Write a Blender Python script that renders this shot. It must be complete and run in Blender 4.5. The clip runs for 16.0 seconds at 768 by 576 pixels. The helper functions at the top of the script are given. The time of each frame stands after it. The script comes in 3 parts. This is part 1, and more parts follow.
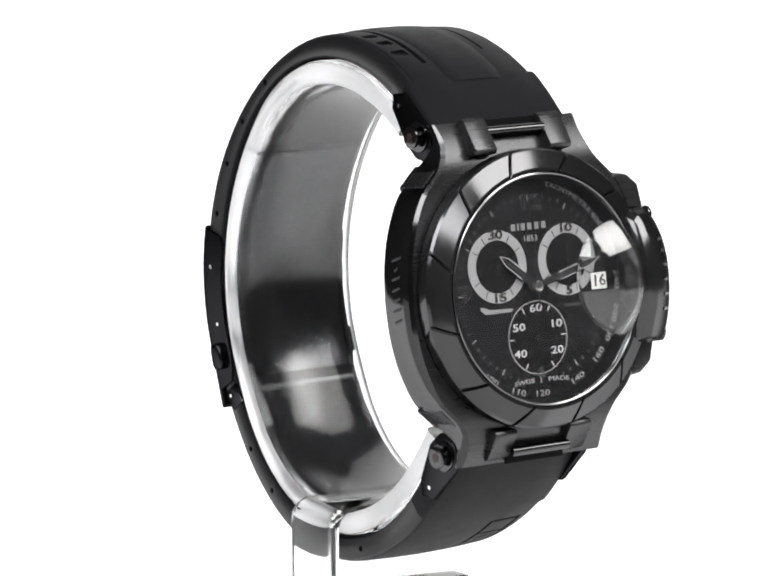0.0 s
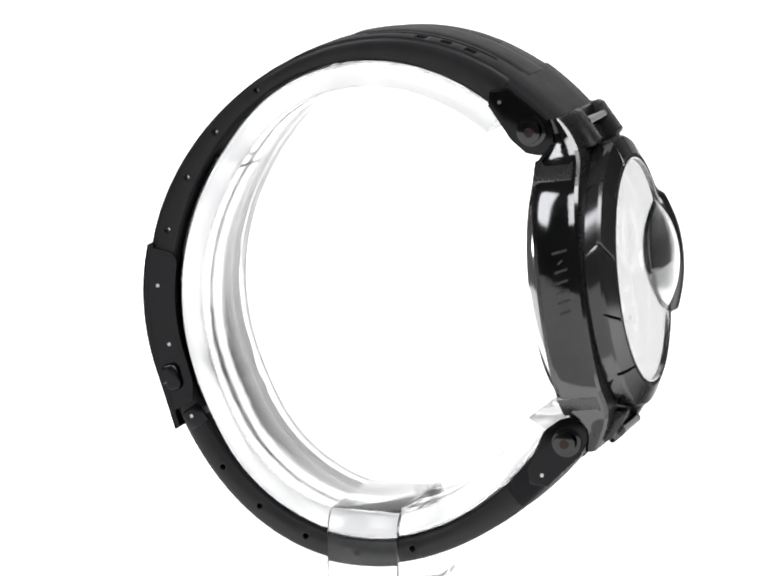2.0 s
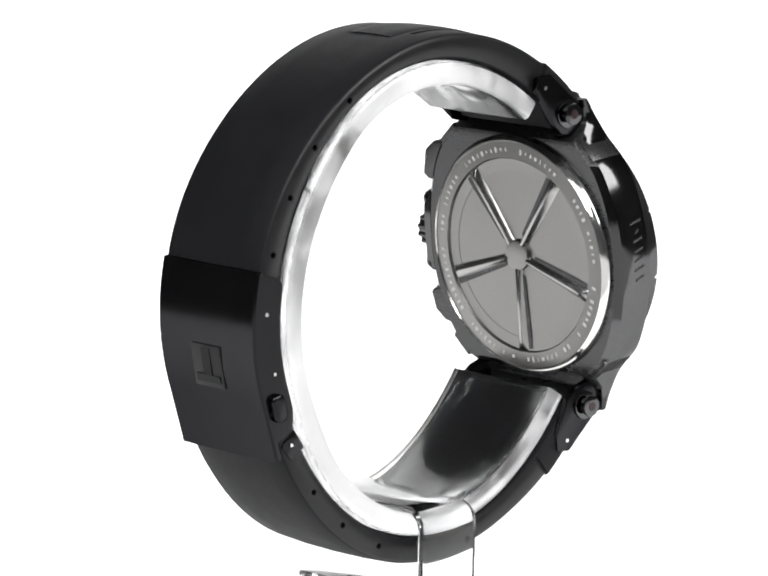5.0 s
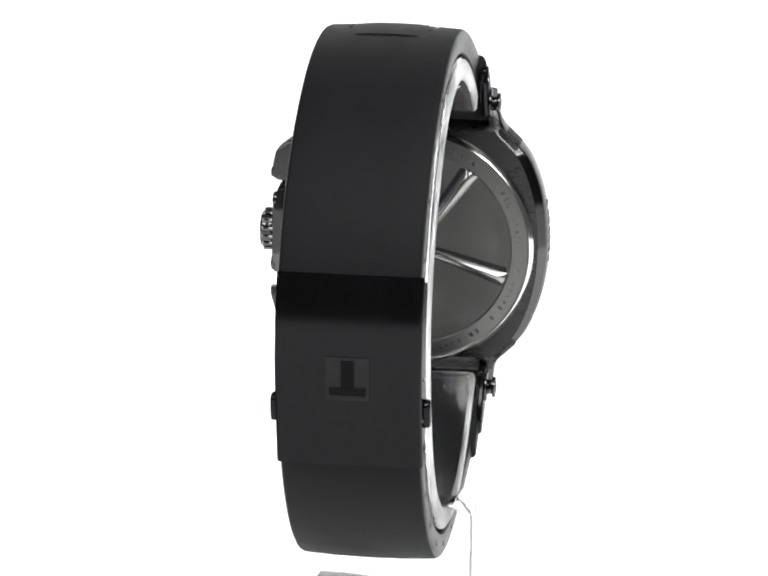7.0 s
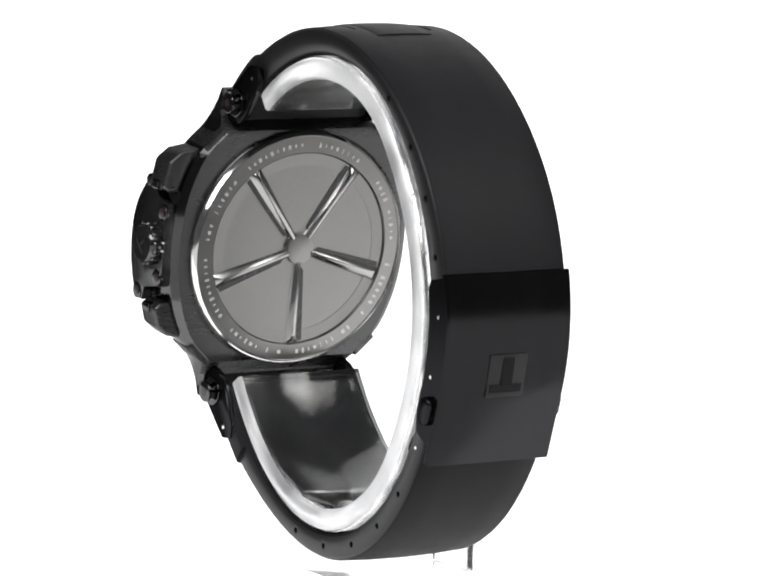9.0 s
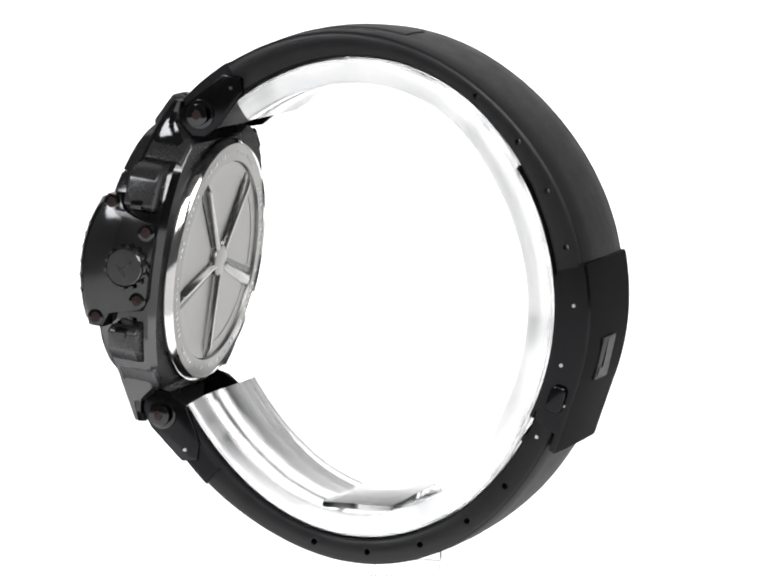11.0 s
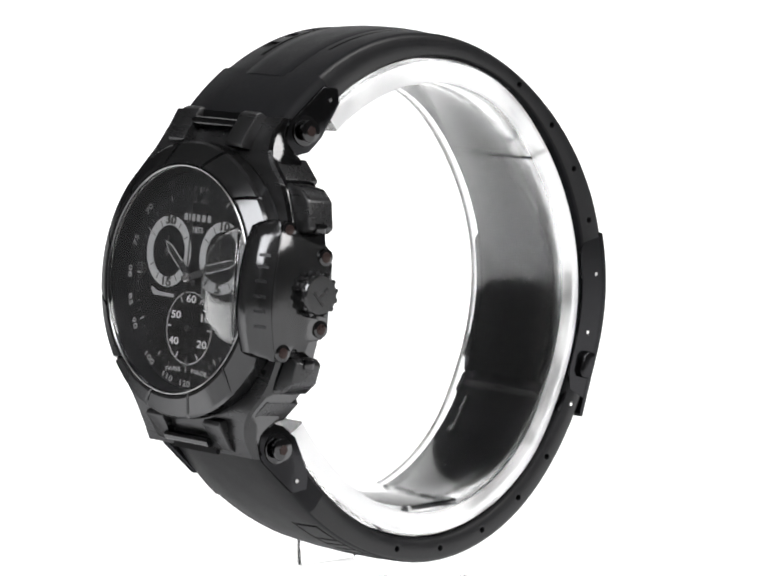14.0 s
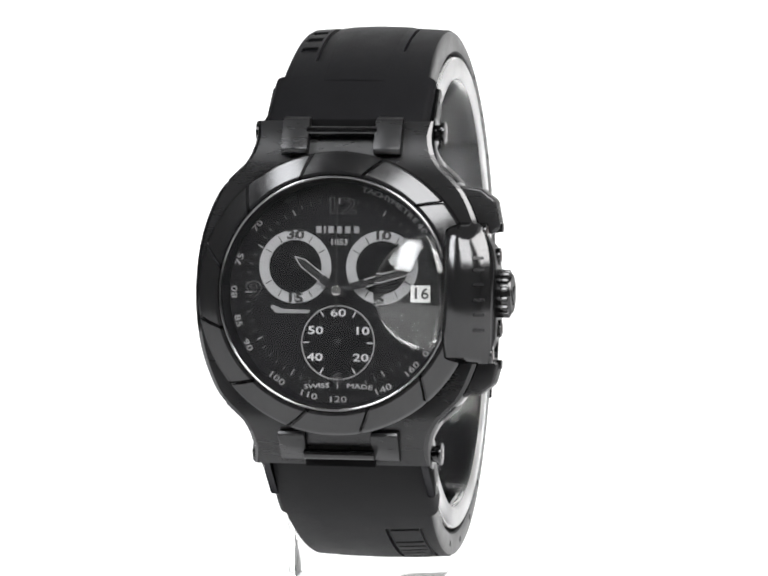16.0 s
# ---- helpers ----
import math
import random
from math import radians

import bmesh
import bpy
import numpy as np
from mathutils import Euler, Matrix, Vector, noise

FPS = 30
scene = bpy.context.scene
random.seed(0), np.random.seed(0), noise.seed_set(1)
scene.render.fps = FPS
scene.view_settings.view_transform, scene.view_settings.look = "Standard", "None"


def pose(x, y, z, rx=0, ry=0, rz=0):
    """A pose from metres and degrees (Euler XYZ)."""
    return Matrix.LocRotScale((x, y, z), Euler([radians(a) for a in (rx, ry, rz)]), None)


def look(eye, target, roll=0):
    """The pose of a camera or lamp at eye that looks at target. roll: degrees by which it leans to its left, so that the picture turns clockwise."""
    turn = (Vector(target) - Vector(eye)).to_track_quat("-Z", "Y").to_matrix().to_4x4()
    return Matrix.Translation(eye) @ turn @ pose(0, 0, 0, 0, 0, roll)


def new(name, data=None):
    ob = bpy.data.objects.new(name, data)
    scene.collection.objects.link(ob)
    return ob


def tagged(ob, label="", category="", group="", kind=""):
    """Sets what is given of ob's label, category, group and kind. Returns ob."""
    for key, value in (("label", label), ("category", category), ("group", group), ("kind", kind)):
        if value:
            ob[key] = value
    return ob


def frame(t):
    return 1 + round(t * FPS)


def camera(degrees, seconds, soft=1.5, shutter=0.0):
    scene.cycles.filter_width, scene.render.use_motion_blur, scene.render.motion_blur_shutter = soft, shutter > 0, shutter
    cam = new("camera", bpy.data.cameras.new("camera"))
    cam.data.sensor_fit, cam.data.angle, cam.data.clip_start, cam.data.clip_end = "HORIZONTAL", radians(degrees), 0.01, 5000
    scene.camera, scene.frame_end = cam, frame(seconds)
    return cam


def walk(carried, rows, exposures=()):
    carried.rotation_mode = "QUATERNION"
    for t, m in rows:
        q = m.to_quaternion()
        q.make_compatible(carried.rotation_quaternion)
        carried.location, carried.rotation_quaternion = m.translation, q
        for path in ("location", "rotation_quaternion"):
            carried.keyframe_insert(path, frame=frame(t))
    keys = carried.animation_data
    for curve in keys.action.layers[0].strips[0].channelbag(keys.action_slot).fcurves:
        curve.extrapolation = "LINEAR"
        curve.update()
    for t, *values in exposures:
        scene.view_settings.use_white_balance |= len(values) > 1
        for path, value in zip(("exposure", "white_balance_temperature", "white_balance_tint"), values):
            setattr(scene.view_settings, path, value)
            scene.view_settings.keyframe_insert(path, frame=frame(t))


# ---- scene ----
# lengths below are in millimetres and turned into metres by MM
MM = 0.001
cam = camera(10.676, 16.0, soft=2.1)
DIST, ELEV, ASIDE = 0.6356, radians(8.081), -0.00031
EYE = (ASIDE, -DIST * math.cos(ELEV), DIST * math.sin(ELEV))
CAMERA_POSE = look(EYE, (ASIDE, 0, 0), 0.437)
walk(cam, [(0.0, CAMERA_POSE), (16.0, CAMERA_POSE)])

# ---- world and lights: a white product-photo cove in a dim studio ----
world = bpy.data.worlds.new("studio_air")
world.use_nodes = True
world.node_tree.nodes["Background"].inputs["Color"].default_value = (0.93, 0.95, 1.0, 1)
world.node_tree.nodes["Background"].inputs["Strength"].default_value = 0.30
scene.world = world


def softbox(eye, target, width, height, watts, tint=(1, 1, 1)):
    data = bpy.data.lights.new("softbox_light", "AREA")
    data.shape, data.size, data.size_y, data.energy, data.color = "RECTANGLE", width, height, watts, tint
    ob = new("softbox_light", data)
    ob.matrix_world = look(eye, target)
    return ob


softbox((-0.60, -0.46, 0.60), (0, 0, 0), 0.32, 0.50, 4.0, (0.97, 0.98, 1.0))
softbox((0.66, -0.30, 0.62), (0, 0, 0), 0.52, 0.50, 6.0, (1.0, 0.985, 0.97))
softbox((0.10, -0.70, 0.64), (0, 0, 0), 0.60, 0.42, 5.4)


# ---- materials ----
def material(name, base, rough, metal=0.0, grain=0.0, scale=900.0, bump=0.0, spread=0.06, coat=0.0, stretch=(1, 1, 1), spec=0.5, edge=1.0):
    m = bpy.data.materials.new(name)
    m.use_nodes = True
    nt = m.node_tree
    b = nt.nodes["Principled BSDF"]
    b.inputs["Metallic"].default_value = metal
    b.inputs["Roughness"].default_value = rough
    b.inputs["Coat Weight"].default_value = coat
    b.inputs["Coat Roughness"].default_value = 0.08
    b.inputs["Specular IOR Level"].default_value = spec
    b.inputs["Specular Tint"].default_value = (edge, edge, edge, 1)
    b.inputs["Base Color"].default_value = (*base, 1)
    co = nt.nodes.new("ShaderNodeTexCoord")
    mp = nt.nodes.new("ShaderNodeMapping")
    mp.inputs["Scale"].default_value = stretch
    nt.links.new(co.outputs["Object"], mp.inputs["Vector"])
    if grain:
        fine = nt.nodes.new("ShaderNodeTexNoise")
        fine.inputs["Scale"].default_value, fine.inputs["Detail"].default_value = scale, 5
        broad = nt.nodes.new("ShaderNodeTexNoise")
        broad.inputs["Scale"].default_value, broad.inputs["Detail"].default_value = scale * 0.12, 3
        nt.links.new(mp.outputs["Vector"], fine.inputs["Vector"])
        nt.links.new(mp.outputs["Vector"], broad.inputs["Vector"])
        both = nt.nodes.new("ShaderNodeMath")
        both.operation = "ADD"
        nt.links.new(fine.outputs["Fac"], both.inputs[0])
        nt.links.new(broad.outputs["Fac"], both.inputs[1])
        tone = nt.nodes.new("ShaderNodeMapRange")
        tone.inputs["From Min"].default_value, tone.inputs["From Max"].default_value = 0.6, 1.4
        tone.inputs["To Min"].default_value, tone.inputs["To Max"].default_value = 1 - grain, 1 + grain
        nt.links.new(both.outputs[0], tone.inputs["Value"])
        mul = nt.nodes.new("ShaderNodeVectorMath")
        mul.operation = "SCALE"
        mul.inputs[0].default_value = base
        nt.links.new(tone.outputs["Result"], mul.inputs["Scale"])
        nt.links.new(mul.outputs["Vector"], b.inputs["Base Color"])
        rg = nt.nodes.new("ShaderNodeMapRange")
        rg.inputs["From Min"].default_value, rg.inputs["From Max"].default_value = 0.6, 1.4
        rg.inputs["To Min"].default_value, rg.inputs["To Max"].default_value = max(0.02, rough - spread), rough + spread
        nt.links.new(both.outputs[0], rg.inputs["Value"])
        nt.links.new(rg.outputs["Result"], b.inputs["Roughness"])
        if bump:
            bp = nt.nodes.new("ShaderNodeBump")
            bp.inputs["Strength"].default_value, bp.inputs["Distance"].default_value = bump, 0.0001
            nt.links.new(fine.outputs["Fac"], bp.inputs["Height"])
            nt.links.new(bp.outputs["Normal"], b.inputs["Normal"])
    return m


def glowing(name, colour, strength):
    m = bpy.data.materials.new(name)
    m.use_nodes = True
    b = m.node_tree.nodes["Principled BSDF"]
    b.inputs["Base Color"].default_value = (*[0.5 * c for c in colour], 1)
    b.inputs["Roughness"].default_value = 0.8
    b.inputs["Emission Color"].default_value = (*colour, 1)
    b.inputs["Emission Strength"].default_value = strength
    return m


def acrylic(name, mottle, rough):
    m = bpy.data.materials.new(name)
    m.use_nodes = True
    b = m.node_tree.nodes["Principled BSDF"]
    b.inputs["Base Color"].default_value = (0.985, 0.99, 0.99, 1)
    b.inputs["Transmission Weight"].default_value = 1.0
    b.inputs["IOR"].default_value = 1.42
    b.inputs["Roughness"].default_value = rough
    nt = m.node_tree
    co, wave, bp = nt.nodes.new("ShaderNodeTexCoord"), nt.nodes.new("ShaderNodeTexNoise"), nt.nodes.new("ShaderNodeBump")
    wave.inputs["Scale"].default_value, wave.inputs["Detail"].default_value = 260.0, 4
    bp.inputs["Strength"].default_value, bp.inputs["Distance"].default_value = mottle, 0.0006
    nt.links.new(co.outputs["Object"], wave.inputs["Vector"])
    nt.links.new(wave.outputs["Fac"], bp.inputs["Height"])
    nt.links.new(bp.outputs["Normal"], b.inputs["Normal"])
    return m


def frosted_acrylic(name):
    """The sawn, milky edge of an acrylic sheet."""
    m = bpy.data.materials.new(name)
    m.use_nodes = True
    nt = m.node_tree
    b = nt.nodes["Principled BSDF"]
    b.inputs["Base Color"].default_value = (0.97, 0.97, 0.975, 1)
    b.inputs["Transmission Weight"].default_value = 0.35
    b.inputs["IOR"].default_value = 1.3
    co, cloud, tone = nt.nodes.new("ShaderNodeTexCoord"), nt.nodes.new("ShaderNodeTexNoise"), nt.nodes.new("ShaderNodeMapRange")
    cloud.inputs["Scale"].default_value, cloud.inputs["Detail"].default_value = 420.0, 5
    tone.inputs["To Min"].default_value, tone.inputs["To Max"].default_value = 0.25, 0.6
    nt.links.new(co.outputs["Object"], cloud.inputs["Vector"])
    nt.links.new(cloud.outputs["Fac"], tone.inputs["Value"])
    nt.links.new(tone.outputs["Result"], b.inputs["Roughness"])
    broad, clear = nt.nodes.new("ShaderNodeTexNoise"), nt.nodes.new("ShaderNodeMapRange")
    broad.inputs["Scale"].default_value, broad.inputs["Detail"].default_value = 150.0, 6
    clear.inputs["From Min"].default_value, clear.inputs["From Max"].default_value = 0.35, 0.65
    clear.inputs["To Min"].default_value, clear.inputs["To Max"].default_value = 0.4, 0.95
    nt.links.new(co.outputs["Object"], broad.inputs["Vector"])
    nt.links.new(broad.outputs["Fac"], clear.inputs["Value"])
    nt.links.new(clear.outputs["Result"], b.inputs["Transmission Weight"])
    return m


def crystal_glass(name):
    m = bpy.data.materials.new(name)
    m.use_nodes = True
    b = m.node_tree.nodes["Principled BSDF"]
    b.inputs["Base Color"].default_value = (0.99, 0.995, 0.995, 1)
    b.inputs["Transmission Weight"].default_value = 1.0
    b.inputs["IOR"].default_value = 1.7
    b.inputs["Roughness"].default_value = 0.0
    return m


RUBBER = material("matte_black_rubber", (0.0086, 0.0086, 0.0098), 0.6, grain=0.18, scale=2500, bump=0.25, spec=0.13)
RUBBER_SIDE = material("smooth_rubber_side", (0.0115, 0.0115, 0.0125), 0.36, grain=0.15, scale=2500, bump=0.1, spec=0.3)
BLACK = material("black_coated_steel", (0.108, 0.108, 0.11), 0.145, metal=0.92, grain=0.06, scale=1600, bump=0.0, spread=0.05, stretch=(1, 1, 0.08), edge=0.2)
SATIN = material("satin_black_steel", (0.086, 0.086, 0.088), 0.28, metal=0.85, grain=0.04, scale=2200, bump=0.0, spread=0.02, stretch=(0.2, 1, 1), edge=0.2)
GLOSS = material("polished_black_steel", (0.1, 0.1, 0.102), 0.1, metal=1.0, grain=0.06, scale=900, spread=0.02, edge=0.6)
CLASP = material("black_coated_clasp", (0.034, 0.034, 0.036), 0.16, metal=0.95, grain=0.06, scale=1600, spread=0.05, stretch=(1, 1, 0.08), edge=0.2)
EMBLEM = material("dull_emblem_black", (0.017, 0.017, 0.018), 0.6, grain=0.3, scale=5000, bump=0.4, spec=0.3)
STEEL = material("brushed_steel", (0.235, 0.232, 0.228), 0.34, metal=1.0, grain=0.05, scale=1800, bump=0.04)
STEEL_RIM = material("polished_dark_steel_ring", (0.32, 0.32, 0.325), 0.16, metal=1.0, grain=0.05, scale=1500)
STEEL_SOFT = material("satin_steel", (0.36, 0.357, 0.352), 0.24, metal=1.0, grain=0.015, scale=1500, spread=0.01)
STEEL_BRIGHT = material("polished_steel", (0.8, 0.79, 0.78), 0.14, metal=1.0, grain=0.06, scale=900)
DIAL = material("black_dial_lacquer", (0.0045, 0.0045, 0.0052), 0.5, grain=0.2, scale=3000, spec=0.15)
DIAL_DEEP = material("black_subdial", (0.0035, 0.0035, 0.004), 0.45, grain=0.2, scale=4000, spec=0.15)
INK_GREY = material("grey_dial_print", (0.27, 0.27, 0.275), 0.5, grain=0.08, scale=3000)
INK_MID = material("mid_grey_print", (0.21, 0.21, 0.215), 0.5, grain=0.08, scale=3000)
INK_LIGHT = material("white_dial_print", (0.44, 0.44, 0.45), 0.5, grain=0.08, scale=3000)
INK_PALE = material("pale_scale_print", (0.29, 0.29, 0.295), 0.5, grain=0.08, scale=3000)
INK_DIM = material("dim_dial_print", (0.03, 0.03, 0.032), 0.45, grain=0.08, scale=3000)
INK_FAINT = material("grey_numeral_outline", (0.038, 0.038, 0.04), 0.35, grain=0.08, scale=3000)
INK_DARK = material("black_print", (0.006, 0.006, 0.006), 0.5, grain=0.1, scale=3000)
DATE_WHITE = material("white_date_disc", (0.7, 0.7, 0.69), 0.5, grain=0.03, scale=2000)
HAND = material("dark_grey_hand", (0.05, 0.05, 0.052), 0.25, metal=0.6, grain=0.1, scale=3000)
RUBY = material("brownish_screw_head", (0.036, 0.022, 0.02), 0.3, metal=0.5, grain=0.2, scale=3000)
ACRYLIC = acrylic("clear_acrylic", 0.08, 0.11)
ACRYLIC_PLAIN = acrylic("clear_flat_acrylic", 0.05, 0.05)
ACRYLIC_EDGE = frosted_acrylic("milky_acrylic_edge")
CRYSTAL = crystal_glass("watch_crystal")
# no lamp: the cove sheet is given its own glow to stay pure white
COVE = glowing("glowing_white_cove", (1.0, 1.0, 1.0), 1.12)
TABLE = material("white_table_laminate", (0.60, 0.60, 0.60), 0.55, grain=0.03, scale=60)
WALL = material("studio_wall_paint", (0.36, 0.36, 0.365), 0.8, grain=0.1, scale=12)


# ---- mesh helpers ----
def finish(bm, smooth=40):
    bmesh.ops.recalc_face_normals(bm, faces=bm.faces)
    for f in bm.faces:
        f.smooth = True
    for e in bm.edges:
        if len(e.link_faces) == 2 and e.calc_face_angle(0.0) > radians(smooth):
            e.smooth = False
    return bm


def part(name, bm, mat, parent=None, label="", smooth=40):
    finish(bm, smooth)
    me = bpy.data.meshes.new(name)
    bm.to_mesh(me)
    bm.free()
    me.materials.append(mat)
    ob = new(name, me)
    ob.parent = parent
    if label:
        tagged(ob, label)
    return ob


def loft(loops, closed_ring=False):
    """A skin over loops of equal length; the ends are capped unless it closes on itself."""
    bm = bmesh.new()
    rows = [[bm.verts.new(Vector(p) * MM) for p in loop] for loop in loops]
    n, k = len(rows[0]), len(rows)
    for i in range(k if closed_ring else k - 1):
        a, b = rows[i], rows[(i + 1) % k]
        for j in range(n):
            bm.faces.new((a[j], a[(j + 1) % n], b[(j + 1) % n], b[j]))
    if not closed_ring:
        bm.faces.new(rows[0][::-1])
        bm.faces.new(rows[-1])
    return bm


def bevelled(bm, size, segments=2, angle=35):
    bmesh.ops.recalc_face_normals(bm, faces=bm.faces)
    edges = [e for e in bm.edges if len(e.link_faces) == 2 and e.calc_face_angle(0.0) > radians(angle)]
    bmesh.ops.bevel(bm, geom=edges, offset=size * MM, segments=segments, profile=0.6, affect="EDGES", clamp_overlap=True)
    return bm


def prism(poly, a0, a1, place, bevel=0.0, segments=2):
    bm = loft([[place(p, q, a0) for p, q in poly], [place(p, q, a1) for p, q in poly]])
    return bevelled(bm, bevel, segments) if bevel else bm


def rod(p0, p1, radius, n=20, bevel=0.0):
    p0, p1 = Vector(p0), Vector(p1)
    z = (p1 - p0).normalized()
    x = z.orthogonal().normalized()
    y = z.cross(x)
    ring = [x * math.cos(2 * math.pi * i / n) * radius + y * math.sin(2 * math.pi * i / n) * radius for i in range(n)]
    bm = loft([[p0 + r for r in ring], [p1 + r for r in ring]])
    return bevelled(bm, bevel, 2, 60) if bevel else bm


def merged(*parts):
    out = bmesh.new()
    for b in parts:
        me = bpy.data.meshes.new("piece")
        b.to_mesh(me)
        b.free()
        out.from_mesh(me)
        bpy.data.meshes.remove(me)
    return out


def lathe(profile, place, n=144, closed=True):
    """A solid of revolution about the w axis of place(u, v, w); the profile is a closed outline of (radius, w)."""
    loops = []
    for i in range(n):
        a = 2 * math.pi * i / n
        loops.append([place(r * math.cos(a), r * math.sin(a), w) for r, w in profile])
    return loft(loops, closed_ring=True)


def disc(radius, w0, w1, place, centre=(0, 0), n=96, bevel=0.0):
    poly = [(centre[0] + radius * math.cos(2 * math.pi * i / n), centre[1] + radius * math.sin(2 * math.pi * i / n)) for i in range(n)]
    bm = prism(poly, w0, w1, place)
    return bevelled(bm, bevel, 2, 60) if bevel else bm


def rect(u0, u1, v0, v1):
    return [(u0, v0), (u1, v0), (u1, v1), (u0, v1)]


def lettering(name, text, size, m, mat, parent, depth=0.03, label="", wide=1.5, fat=0.012, outlined=False):
    """Raised characters, centred on the pose m (metres)."""
    cu = bpy.data.curves.new("letters", "FONT")
    cu.body, cu.size, cu.extrude = text, size * MM, depth * MM
    cu.align_x, cu.align_y = "CENTER", "CENTER"
    cu.resolution_u = 2
    cu.offset = size * MM * fat
    if outlined:
        cu.fill_mode, cu.extrude, cu.bevel_depth, cu.bevel_resolution = "NONE", 0.0, 0.07 * MM, 0
    tmp = new("letters", cu)
    dg = bpy.context.evaluated_depsgraph_get()
    me = bpy.data.meshes.new_from_object(tmp.evaluated_get(dg))
    bpy.data.objects.remove(tmp)
    me.transform(m @ Matrix.Diagonal((wide, 1, 1, 1)))
    me.materials.clear()
    me.materials.append(mat)
    ob = new(name, me)
    ob.parent = parent
    if label:
        tagged(ob, label)
    return ob


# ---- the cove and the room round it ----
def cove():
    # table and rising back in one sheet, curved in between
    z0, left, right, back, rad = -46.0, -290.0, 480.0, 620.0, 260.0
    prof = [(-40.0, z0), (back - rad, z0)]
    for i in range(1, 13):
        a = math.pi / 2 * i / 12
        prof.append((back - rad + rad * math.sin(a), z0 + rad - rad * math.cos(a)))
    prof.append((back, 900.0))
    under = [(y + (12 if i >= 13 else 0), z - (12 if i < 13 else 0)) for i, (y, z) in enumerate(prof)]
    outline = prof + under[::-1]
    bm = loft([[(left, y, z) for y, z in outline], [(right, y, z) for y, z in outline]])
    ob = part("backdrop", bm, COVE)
    tagged(ob, "seamless white studio cove, pure white from an even glow put into it", "backdrop", kind="structure")


def room():
    def slab(name, x0, x1, y0, y1, z0, z1, label):
        bm = loft([[(x, y, z0) for x, y in rect(x0, x1, y0, y1)], [(x, y, z1) for x, y in rect(x0, x1, y0, y1)]])
        tagged(part(name, bm, WALL), label, "wall", kind="structure")
    bm = loft([[(x, y, z) for x, y in rect(-430, 480, -420, -40.5)] for z in (-58.0, -46.0)])
    tagged(part("table_top", bm, TABLE), "plain white laminate table top", "table", kind="structure")
    bm = loft([[(x, y, z) for x, y in rect(-215, 215, -405, 215)] for z in (-1000.0, -58.5)])
    tagged(part("plinth", bm, TABLE), "plain white block under the white sweep", "plinth", kind="structure")
    slab("floor", -1800, 1800, -1800, 1800, -1100, -1000, "mid grey studio floor, plain")
    slab("ceiling", -1800, 1800, -1800, 1800, 1500, 1600, "mid grey studio ceiling, plain")
    slab("wall_south", -1800, 1800, -1900, -1800, -1000, 1500, "dim grey painted studio wall")
    slab("wall_north", -1800, 1800, 1800, 1900, -1000, 1500, "dim grey painted studio wall")
    slab("wall_east", 1800, 1900, -1800, 1800, -1000, 1500, "dim grey painted studio wall")
    slab("wall_west", -1900, -1800, -1800, 1800, -1000, 1500, "dim grey painted studio wall")


cove()
room()

# ---- the watch: x towards 3 o'clock, -y out of the dial, z up ----
watch = new("wristwatch")
tagged(watch, "black chronograph wristwatch with rubber strap on a clear stand", "wristwatch")

TILT = radians(7.1)
CENTRE = Vector((0.0, -37.4, 4.4))
UP_V = Vector((0, math.sin(TILT), math.cos(TILT)))
OUT_W = Vector((0, -math.cos(TILT), math.sin(TILT)))


def on_case(u, v, w):
    return CENTRE + Vector((u, 0, 0)) + UP_V * v + OUT_W * w


def dial_pose(u, v, w, turn=0.0):
    """The pose of writing that lies on the dial, turned counter-clockwise by degrees."""
    m = Matrix((Vector((1, 0, 0)), UP_V, OUT_W)).transposed().to_4x4()
    return Matrix.Translation(on_case(u, v, w) * MM) @ m @ pose(0, 0, 0, 0, 0, turn)


def series(co, a):
    s = co[0]
    for k in range(1, 5):
        s += co[2 * k - 1] * math.cos(k * a) + co[2 * k] * math.sin(k * a)
    return s


OUTER = (39.053, -2.329, 1.293, -1.52, -0.937, -0.123, 0.493, 0.41, 0.191)
INNER = (34.761, -1.767, 0.514, -1.783, -0.454, -0.283, 0.311, 0.373, -0.113)


def loop_point(deg, dx, lift, side):
    """A point of the strap's loop at an angle: side 0 inside, 1 outside, lift along the radius, dx from the middle line."""
    a = radians(deg)
    ri, ro = series(INNER, a), series(OUTER, a) - 1.05 * max(0.0, math.sin(a)) ** 1.5 + 0.5 * max(0.0, -math.sin(a)) + 0.5 * math.exp(-((deg + 132) / 18) ** 2)
    rr = ri + (ro - ri) * side + lift
    y, z = rr * math.cos(a), -0.8 + rr * math.sin(a)
    return Vector((dx + 0.75 * min(1, max(0, (y + 27) / 60)), y, z))


